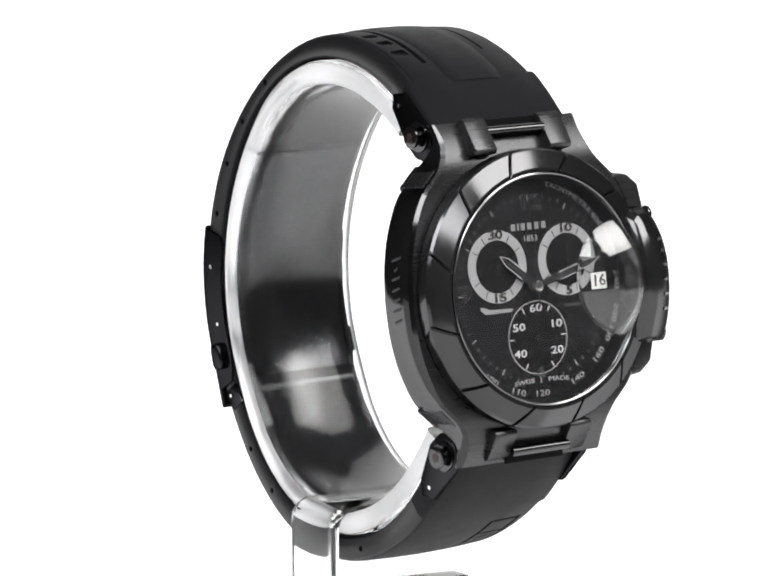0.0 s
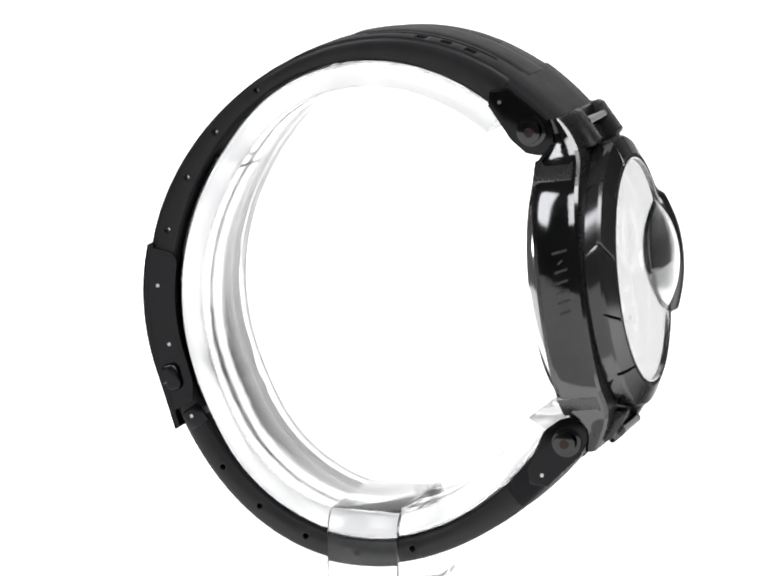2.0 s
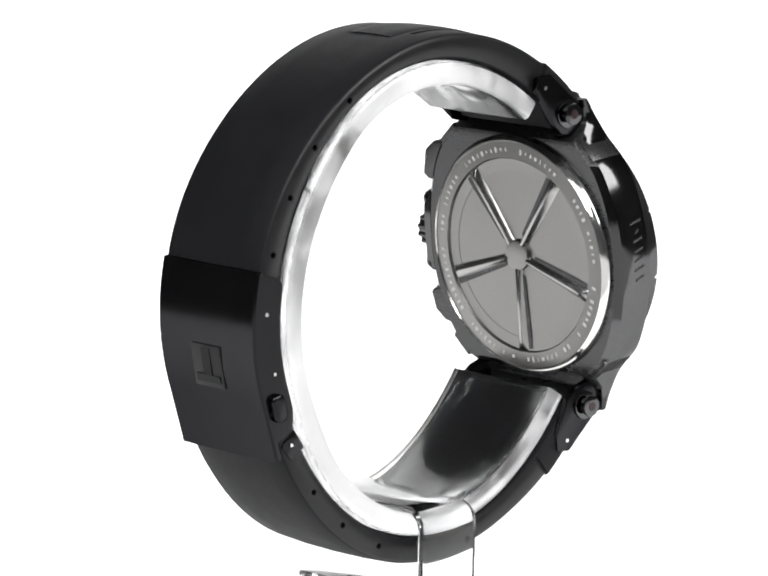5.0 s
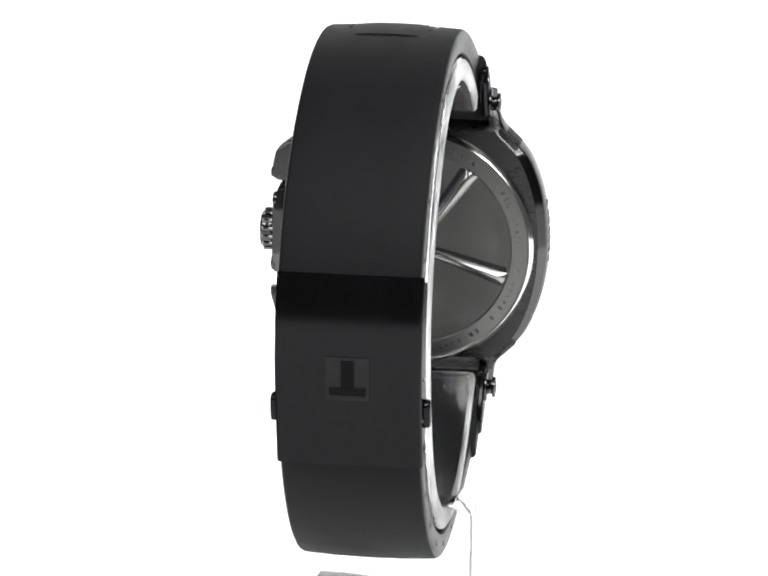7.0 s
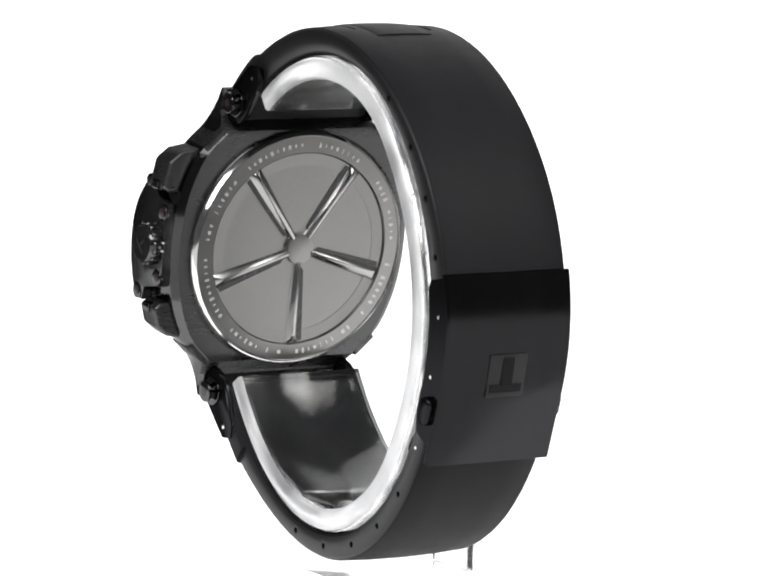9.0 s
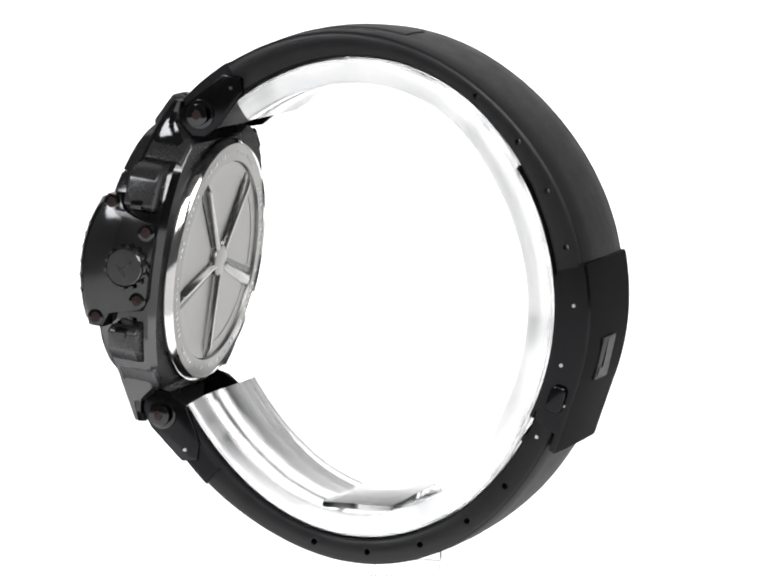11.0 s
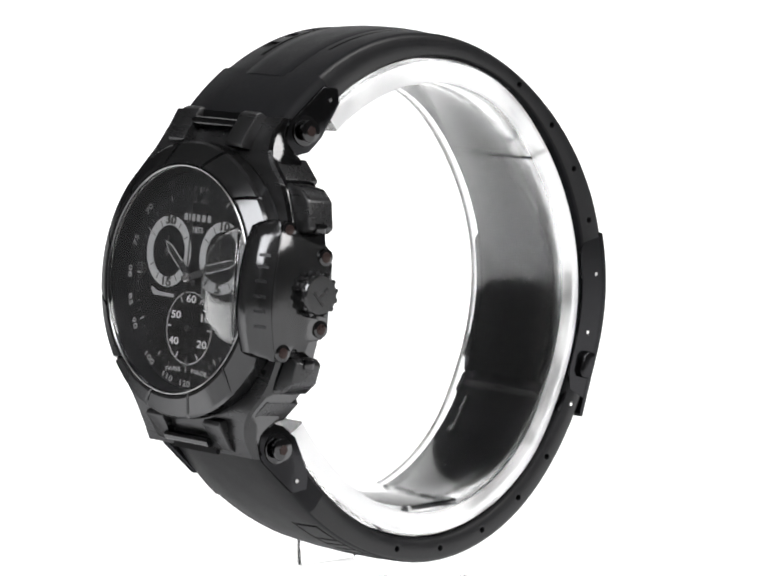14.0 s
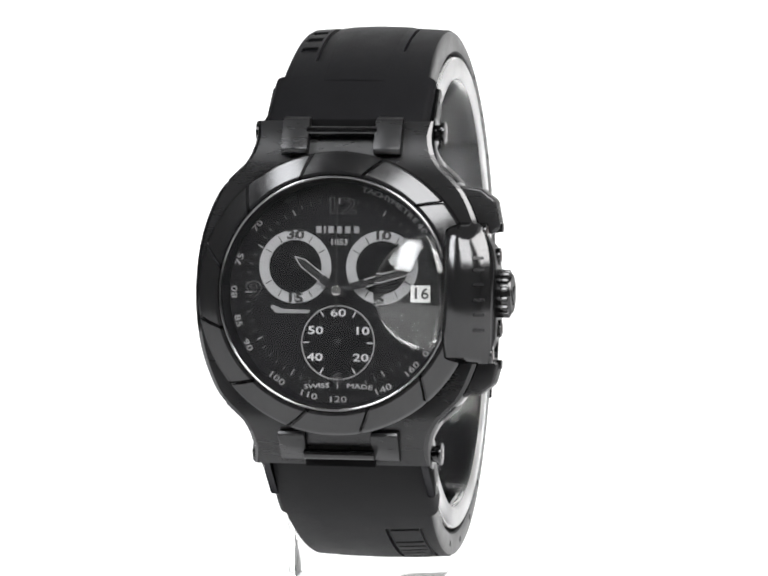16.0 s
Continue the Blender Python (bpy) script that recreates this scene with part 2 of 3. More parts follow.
def band(a0, a1, half, low=(0, 0.0), high=(1, 0.0), steps=60, dome=0.35, corner=0.7, ease=False):
    """A bent bar along the loop. half: its half width, by the angle."""
    loops = []
    for i in range(steps + 1):
        d = a0 + (a1 - a0) * i / steps
        h = half(d) if callable(half) else half
        give = 0.9 / (1 + math.exp((abs(d - 6) - 50) / 5)) if ease else 0.0
        lo = [(-h + corner * 0.5, 0), (h - corner * 0.5, 0), (h, corner * 0.5)]
        hi = [(h, -corner), (h - corner * 0.35, -corner * 0.35), (h - corner, 0), (h * 0.5, dome * 0.75), (0, dome), (-h * 0.5, dome * 0.75),
              (-h + corner, 0), (-h + corner * 0.35, -corner * 0.35), (-h, -corner)]
        sec = [loop_point(d, x, low[1] + l - give, low[0]) for x, l in lo] + [loop_point(d, x, high[1] + l - give, high[0]) for x, l in hi]
        sec.append(loop_point(d, -h, low[1] + corner * 0.5 - give, low[0]))
        loops.append(sec)
    return loft(loops)


def strap_half(d):
    front = max(0.0, (abs(d) - 95) / 40)
    return 10.65 + 1.0 * min(1.0, front) ** 2


def pierced(ob, cutters):
    """Cuts the rods out of a mesh for good."""
    cut_me = bpy.data.meshes.new("cutter")
    bm = merged(*cutters)
    bmesh.ops.recalc_face_normals(bm, faces=bm.faces)
    bm.to_mesh(cut_me)
    bm.free()
    cut = new("cutter", cut_me)
    mod = ob.modifiers.new("holes", "BOOLEAN")
    mod.operation, mod.object, mod.solver = "DIFFERENCE", cut, "EXACT"
    dg = bpy.context.evaluated_depsgraph_get()
    me = bpy.data.meshes.new_from_object(ob.evaluated_get(dg))
    ob.modifiers.clear()
    old = ob.data
    ob.data = me
    bpy.data.meshes.remove(old)
    bpy.data.objects.remove(cut)


def straps():
    upper = part("upper_strap", band(137, -8, strap_half, steps=90), RUBBER, watch, "matte black rubber strap half with side holes", smooth=50)
    lower = part("lower_strap", band(-6, -147, strap_half, steps=90), RUBBER, watch, "matte black rubber strap half, plain", smooth=50)

    def across(deg, side):
        p = loop_point(deg, 0, 0, side)
        return rod(p + Vector((-16, 0, 0)), p + Vector((16, 0, 0)), 0.5, 10)
    def gouge(d0, d1, x, half):
        bm = band(d0, d1, half, low=(1, -0.35), high=(1, 1.2), steps=10, dome=0.0, corner=0.1)
        bmesh.ops.translate(bm, vec=(x * MM, 0, 0), verts=bm.verts)
        return bm
    # grooves beside the raised panel and round the mark on the lower half
    pierced(upper, [across(d, 0.5) for d in (61, 46, 32, 17)] + [gouge(117, 88, -6.3, 0.45), gouge(113, 90, 6.3, 0.25), gouge(113, 110.5, -8.4, 1.2), gouge(107.5, 105, -8.4, 1.2), gouge(102, 99.5, -8.4, 1.2)])
    for d in (61, 46, 32, 17):
        p = loop_point(d, 0, 0, 0.5)
        for sx in (-1, 1):
            reach = strap_half(d) - 1.0
            part("pin", rod(p + Vector((sx * (reach - 0.8), 0, 0)), p + Vector((sx * reach, 0, 0)), 0.5, 12), STEEL_BRIGHT, upper, "bright steel pin end")
    pierced(lower, [across(d, 0.5) for d in (-49, -62, -75, -88, -101)] + [gouge(-103, -124, 3.8, 0.3), gouge(-103, -124, 9.0, 0.3)] + [gouge(d, d - 0.9, 6.4, 2.2) for d in (-103, -107, -110, -113, -116, -123)])
    # the moulded sides are smoother than the outer face
    for half in (upper, lower):
        half.data.materials.append(RUBBER_SIDE)
        for f in half.data.polygons:
            if abs(f.normal.x) > 0.85:
                f.material_index = 1
    # raised middle panel beside the lugs
    part("raised_panel", band(124, 84, lambda d: 5.2, low=(1, -0.6), high=(1, 0.4), steps=24, dome=0.15, corner=0.6), RUBBER, upper)


def clasp_radius(d):
    return 36.25 + 0.0062 * max(0.0, -d - 19) ** 2


def clasp():
    # a plate of its own curve over the strap
    loops = []
    for i in range(33):
        d = 12 - 46.5 * max(0, i - 1) / 31
        a = radians(d + (0.35 if i == 0 else 0))
        ro = clasp_radius(d) - (0.3 if i == 0 else 0)
        sec = []
        for x, l in ((-10.2, -1.2), (10.2, -1.2), (10.9, -1.0), (10.9, -0.35), (10.6, 0.0), (5, 0.1), (-5, 0.1), (-10.6, 0.0), (-10.9, -0.35), (-10.9, -1.0)):
            rr = ro + l
            sec.append(Vector((x + 0.55, rr * math.cos(a), -0.8 + rr * math.sin(a))))
        loops.append(sec)
    plate = part("clasp_plate", loft(loops), CLASP, watch, "glossy black steel clasp plate", smooth=30)
    for sx in (-1, 1):
        wall = []
        for i in range(25):
            d = 11.6 - 42.1 * i / 24
            a = radians(d)
            ro = clasp_radius(d) - 0.7
            drop = 4.6 if d > -26 else 4.6 - (-26 - d) * 0.2
            if d > 8.6:
                drop *= 1 - 0.22 * ((d - 8.6) / 3) ** 2
            wall.append([Vector((0.55 + sx * x, (ro + l) * math.cos(a), -0.8 + (ro + l) * math.sin(a))) for x, l in ((10.3, 0), (10.86, 0), (10.86, -drop), (10.3, -drop))])
        w = part("clasp_side", loft(wall), CLASP, watch, smooth=30)
        for y, z in ((33.7, 0.4), (31.9, -8.7), (32.4, -14.8), (28.3, -19.8)):
            part("pin", rod((0.55 + sx * 10.2, y, z), (0.55 + sx * 10.98, y, z), 0.28, 12), STEEL_BRIGHT, w, "bright steel pin end")
        b0 = Vector((0.55 + sx * 10.4, 31.4, -13.8))
        poly = [(-2.1, -0.8), (-1.3, -1.3), (1.3, -1.3), (2.1, -0.8), (2.1, 0.8), (1.3, 1.2), (-1.3, 1.2), (-2.1, 0.8)]
        part("release_button", prism(poly, 0, sx * 1.5, lambda p, q, a: b0 + Vector((a, q * 0.96 + p * 0.28, p * 0.96 - q * 0.28)), 0.5, 3), CLASP, watch)
    # square emblem, a plain frame with a bar
    def on_clasp(x, z, l):
        a = math.asin((z + 0.8) / 36.6)
        ro = clasp_radius(math.degrees(a)) + l
        return Vector((x + 0.55, ro * math.cos(a), z))
    tile = part("emblem", prism(rect(-3.25, 3.25, -11.8, -5.3), -0.4, 0.42, lambda p, q, a: on_clasp(p, q, a), 0.1), EMBLEM, watch, "square dull black emblem plate")
    part("emblem_bar", prism(rect(-0.95, 0.95, -9.95, -5.7), 0.3, 0.48, lambda p, q, a: on_clasp(p, q, a)), DIAL_DEEP, tile)
    part("emblem_bar", prism(rect(-2.7, 2.7, -11.1, -9.95), 0.3, 0.48, lambda p, q, a: on_clasp(p, q, a)), DIAL_DEEP, tile)
    part("folding_blade", band(41, -31, 9.6, low=(0, -1.0), high=(0, -0.3), steps=40, dome=0.0, corner=0.2), CLASP, watch, "thin black folding blade inside the strap")
    p = loop_point(41, 0, -0.75, 0)
    part("blade_lip", rod(p + Vector((-9.6, 0, 0)), p + Vector((9.6, 0, 0)), 0.5, 16, 0.15), CLASP, watch)
    part("hinge_barrel", rod((-9.2, 27.8, -19.7), (11.1, 27.8, -19.7), 1.4, 20, 0.3), SATIN, watch)
    for sx in (-1, 1):
        ear = [(-1.7, -1.7), (1.5, -1.7), (1.7, 1.2), (1.1, 1.7), (-1.7, 1.7)]
        part("hinge_ear", prism(ear, 0.55 + sx * 9.9, 0.55 + sx * 10.7, lambda p, q, a: Vector((a, 27.9 + p * 0.81 + q * 0.59, -20.0 - p * 0.59 + q * 0.81)), 0.25), CLASP, watch)


def half_width(v):
    """A cushion outline: broad flanks that draw in to the necks of the lugs."""
    near = [abs(abs(v) + d) for d in (-1.2, -0.6, 0.0, 0.6, 1.2)]
    return float(np.mean(np.interp(near, (0, 4, 7, 9.5, 12, 14.5, 16.2, 17.6, 19.2, 21.5, 23), (22.0, 21.8, 21.35, 20.75, 19.85, 18.7, 17.5, 15.6, 14.3, 13.4, 13.2))))


def case_body():
    loops = []
    for i in range(73):
        v = -25.2 + 50.4 * i / 72
        h, av = half_width(v), abs(v)
        top = -1.0 if av < 17 else -1.0 - 0.045 * (av - 17) ** 2
        bot = -8.2 if av < 18.8 else (-8.2 + (av - 18.8) * 0.9 if av < 21.6 else -5.68)
        c = min(0.9, 0.3 * (top - bot))
        sec = [(-h + c * 1.6, bot), (h - c * 1.6, bot), (h - c * 0.3, bot + c), (h, bot + c * 2), (h, top - c * 1.6), (h - c * 0.35, top - c * 0.5), (h - c, top),
               (-h + c, top), (-h + c * 0.35, top - c * 0.5), (-h, top - c * 1.6), (-h, bot + c * 2), (-h + c * 0.3, bot + c)]
        loops.append([on_case(u, v, w) for u, w in sec])
    case = part("case", loft(loops), SATIN, watch, "black coated steel watch case", smooth=28)
    # the flanks are polished, the top is satin
    case.data.materials.append(GLOSS)
    for f in case.data.polygons:
        if abs(f.normal.x) > 0.55:
            f.material_index = 1
    # stepped shoulders where the case narrows
    for sv in (-1, 1):
        for su in (-1, 1):
            poly = [(13.2, 17.0), (16.6, 15.6), (17.2, 16.4), (14.0, 19.4)]
            part("shoulder", prism([(su * p, sv * q) for p, q in poly], -8.0, -2.0, on_case, 0.25), SATIN, case)
    # raised bars on the plain flank, slanting
    for v, long in ((6.4, 2.4), (4.9, 0.8), (3.6, 2.0), (2.0, 2.0), (0.5, 2.0), (-1.0, 2.0), (-2.6, 1.7)):
        out = half_width(v)
        bar = [(v - 0.5, -3.9 - long / 2), (v - 0.1, -3.9 - long / 2), (v + 0.4, -3.9 + long / 2), (v, -3.9 + long / 2)]
        part("raised_bar", prism(bar, 0.3 - out, -0.1 - out, lambda p, q, a: on_case(a, p, q), 0.06), SATIN, case)
    return case


def bezel():
    prof = [(20.3, -1.7, 0), (20.65, -0.4, 0), (20.65, 1.5, 0.5), (20.35, 1.95, 1), (19.2, 2.55, 1), (17.75, 3.3, 1), (17.3, 3.3, 0.2), (17.1, 2.4, 0), (16.9, -0.4, 0), (19.0, -1.7, 0)]
    turns = []
    for k in range(12):
        mid = 15 + 30 * k
        turns += [(mid - 0.7, 0), (mid - 0.5, 1), (mid + 0.1, 1), (mid + 1.3, 0)]
        turns += [(mid + 1.3 + 28.0 * j / 12, 0) for j in range(1, 12)]
    loops = []
    for deg, cut in turns:
        loop = []
        for rr, w, g in prof:
            a = radians(deg + 2.2 * (rr - 18.6) * min(1.0, 5 * g))
            loop.append(on_case((rr - 0.12 * cut * g) * math.sin(a), (rr - 0.12 * cut * g) * math.cos(a), w - 0.5 * cut * g))
        loops.append(loop)
    ring = part("bezel", loft(loops, True), BLACK, watch, "black bezel with twelve slanting grooves", smooth=14)
    part("crystal_rim", lathe([(16.8, 2.9), (17.1, 2.9), (17.1, 3.34), (16.95, 3.42), (16.8, 3.34)], on_case), STEEL_RIM, ring, "bright ring round the glass")
    return ring


def guard_bend(v):
    """How far the outer plate of the crown guard falls back: more at its upper end."""
    return 0.0017 * v ** 3 if v > 0 else 0.0005 * -v ** 3


def crown_guard():
    arc = [(9.3 - 18.3 * i / 12) for i in range(13)]
    # the outer plate bends away towards both ends
    def outline(h):
        pts = [(10.4, 1.6), (10.5, -0.4), (8.4, -1.9), (7.2, -4.6), (7.2, -6.6), (4.6, -7.4), (2.0, -7.4), (0.0, -7.4), (-2.0, -7.4), (-4.3, -7.4), (-6.4, -6.6), (-6.8, -4.4), (-7.6, -1.6), (-9.9, -0.6), (-9.9, 1.6)]
        pts += [(v, h - 0.021 * (v - 0.1) ** 2) for v in arc[::-1]]
        return pts
    slices = ((15.9, 4.1), (16.2, 4.7), (17.0, 5.15), (18.3, 5.4), (19.5, 5.35), (20.5, 5.05), (21.4, 4.6), (22.2, 4.05), (22.9, 3.5))
    loops = []
    for u, h in slices:
        pts = outline(h)
        if u < 18:
            pts = [(v, max(w, -1.2)) for v, w in pts]
        loops.append([on_case(u - (guard_bend(v) if u > 19 else 0.0), v, w) for v, w in pts])
    guard = part("crown_guard", loft(loops), BLACK, watch, "black steel crown guard with a raised row of bars", smooth=42)
    low = ((-9.9, -0.6), (-7.6, -1.6), (-6.8, -4.4), (-6.4, -6.6), (-4.3, -7.4), (4.6, -7.4), (7.1, -6.6), (7.3, -4.6), (8.4, -1.9), (10.5, -0.4))
    rows = []
    for i in range(41):
        v = 10.1 - 19.7 * i / 40
        w0 = float(np.interp(v, [p for p, _ in low], [q for _, q in low])) + 0.1
        w1, u = 3.45 - 0.021 * (v - 0.1) ** 2, 23.05 - guard_bend(v)
        rows.append([on_case(*c) for c in ((u - 0.6, v, w0), (u - 0.1, v, w0), (u, v, w0 + 0.15), (u, v, (w0 + w1) / 2), (u, v, w1 - 0.15), (u - 0.1, v, w1), (u - 0.6, v, w1))])
    part("guard_plate", loft(rows), BLACK, guard, "polished black outer plate, gently bent")
    for v, w in ((9.2, 0.5), (5.6, -6.0), (-4.9, -6.0), (-8.6, 0.5)):
        u = 23.05 - guard_bend(v)
        boss = part("screw_boss", rod(on_case(u - 0.4, v, w), on_case(u + 0.2, v, w), 1.3, 24, 0.1), GLOSS, guard)
        part("screw", rod(on_case(u, v, w), on_case(u + 0.3, v, w), 0.8, 20, 0.08), RUBY, boss)
    # plain bars where the brand is raised on the sloping face
    for v in (5.4, 3.7, 1.6, -0.6, -2.8, -5.0):
        def slope(p, q, a):
            return on_case(21.45 - guard_bend(p) + q * 0.85, p, 4.55 - 0.021 * p * p - q * 0.526 + a)
        part("raised_bar", prism(rect(v - 0.22, v + 0.22, -0.85, 0.85), -0.3, 0.09, slope), HAND, guard, "dull grey raised bar")
    crown = part("crown", lathe([(0.01, 22.2), (2.6, 22.2), (3.1, 22.9), (3.1, 24.6), (2.75, 25.1), (0.01, 25.1)], lambda u, v, w: on_case(w, u * 1.0 + 0.2, v - 4.0), 48), BLACK, watch, "fluted black winding crown")
    for k in range(14):
        a = 2 * math.pi * k / 14
        part("flute", rod(on_case(22.7, 0.2 + 3.1 * math.cos(a), -4 + 3.1 * math.sin(a)), on_case(24.7, 0.2 + 3.1 * math.cos(a), -4 + 3.1 * math.sin(a)), 0.42, 8, 0.1), BLACK, crown)
    part("crown_mark", prism(rect(-1.4, 1.4, 0.6, 1.0), 25.0, 25.2, lambda p, q, a: on_case(a, 0.2 + p * 0.7 - q * 0.7, -4 + p * 0.7 + q * 0.7)), SATIN, crown)
    part("crown_mark", prism(rect(-0.2, 0.2, -1.5, 0.6), 25.0, 25.2, lambda p, q, a: on_case(a, 0.2 + p * 0.7 - q * 0.7, -4 + p * 0.7 + q * 0.7)), SATIN, crown)


def pushers():
    for sv, v0, v1 in ((1, 8.9, 15.4), (-1, -9.2, -14.6)):
        poly = [(18.2, v0), (22.3, v0), (23.4, v0 + sv * 0.8), (22.6, v1 - sv * 1.6), (20.6, v1), (16.8, v1 + sv * 0.6)]
        p = part("pusher", prism(poly, -6.6, -1.9, on_case, 0.45, 3), SATIN, watch, "angular black chronograph pusher")
        part("pusher_slot", prism(rect(v0 + sv * 0.2, v0 + sv * 1.6, -5.0, -3.2), 22.4, 23.6, lambda a, b, c: on_case(c, a, b), 0.15), GLOSS, p)


def lugs():
    for sv in (1, -1):
        end = part("end_piece", band(138, 122.5, 12.1, low=(0, 0.4), high=(1, 0.15), steps=14, dome=0.3, corner=1.0) if sv > 0 else
                   band(-148, -130, 12.1, low=(0, 0.4), high=(1, 0.15), steps=14, dome=0.3, corner=1.0), RUBBER, watch, "matte black end piece holding the strap")
        if sv > 0:
            side = [(30.3, -11.3), (30.2, -14.2), (28.0, -14.7), (22.6, -11.8), (20.4, -9.7), (19.8, -7.6), (20.6, -5.4), (23.6, -4.6)]
        else:
            side = [(-19.6, -6.0), (-20.2, -9.3), (-21.8, -11.9), (-27.1, -15.0), (-29.7, -15.0), (-30.3, -12.4), (-25.9, -6.6), (-22.6, -4.4)]
        for su in (-1, 1):
            cheek = part("cheek", prism(side, su * 11.3, su * 12.5, lambda p, q, a: on_case(a, p, q), 0.3), CLASP, watch, "black hinge cheek beside the strap")
            v, w = sv * 23.6, -8.4
            part("screw_boss", rod(on_case(su * 12.3, v, w), on_case(su * 12.8, v, w), 2.3, 32, 0.2), GLOSS, cheek)
            part("screw", merged(rod(on_case(su * 12.6, v, w), on_case(su * 13.7, v, w), 1.2, 24), rod(on_case(su * 13.6, v, w), on_case(su * 14.15, v, w), 1.7, 24, 0.2)), GLOSS, cheek)
            part("screw_socket", rod(on_case(su * 14.05, v, w), on_case(su * 14.21, v, w), 0.8, 6), RUBY, cheek)
            part("pin", rod(on_case(su * 12.3, sv * 28.4, -12.8), on_case(su * 12.6, sv * 28.4, -12.8), 0.3, 12), STEEL_BRIGHT, cheek, "bright steel pin end")
            # claw that grips the crossbar
            claw = [(19.9, -2.4), (20.3, 0.2), (21.0, 0.5), (25.4, -2.0), (25.8, -2.9), (25.0, -4.3)]
            if sv < 0:
                claw = [(19.9, -2.2), (20.2, -0.2), (20.9, 0.0), (24.3, -2.5), (24.7, -3.4), (24.0, -4.6)]
            part("claw", prism([(sv * p, q) for p, q in claw], su * 4.9, su * 8.9, lambda p, q, a: on_case(a, p, q), 0.25), SATIN, watch, "black lug claw")
        part("crossbar", rod(on_case(-5.2, sv * 23.6, -1.7), on_case(5.2, sv * 23.6, -1.7), 0.75, 20), GLOSS, watch, "polished black crossbar")
        # black plate stands in for the shade in the gap behind the bar
        part("gap_shade_plate", prism(rect(sv * 21.6, sv * 25.4, -3.6, -2.9), -5.2, 5.2, lambda p, q, a: on_case(a, p, q)), DIAL_DEEP, watch)


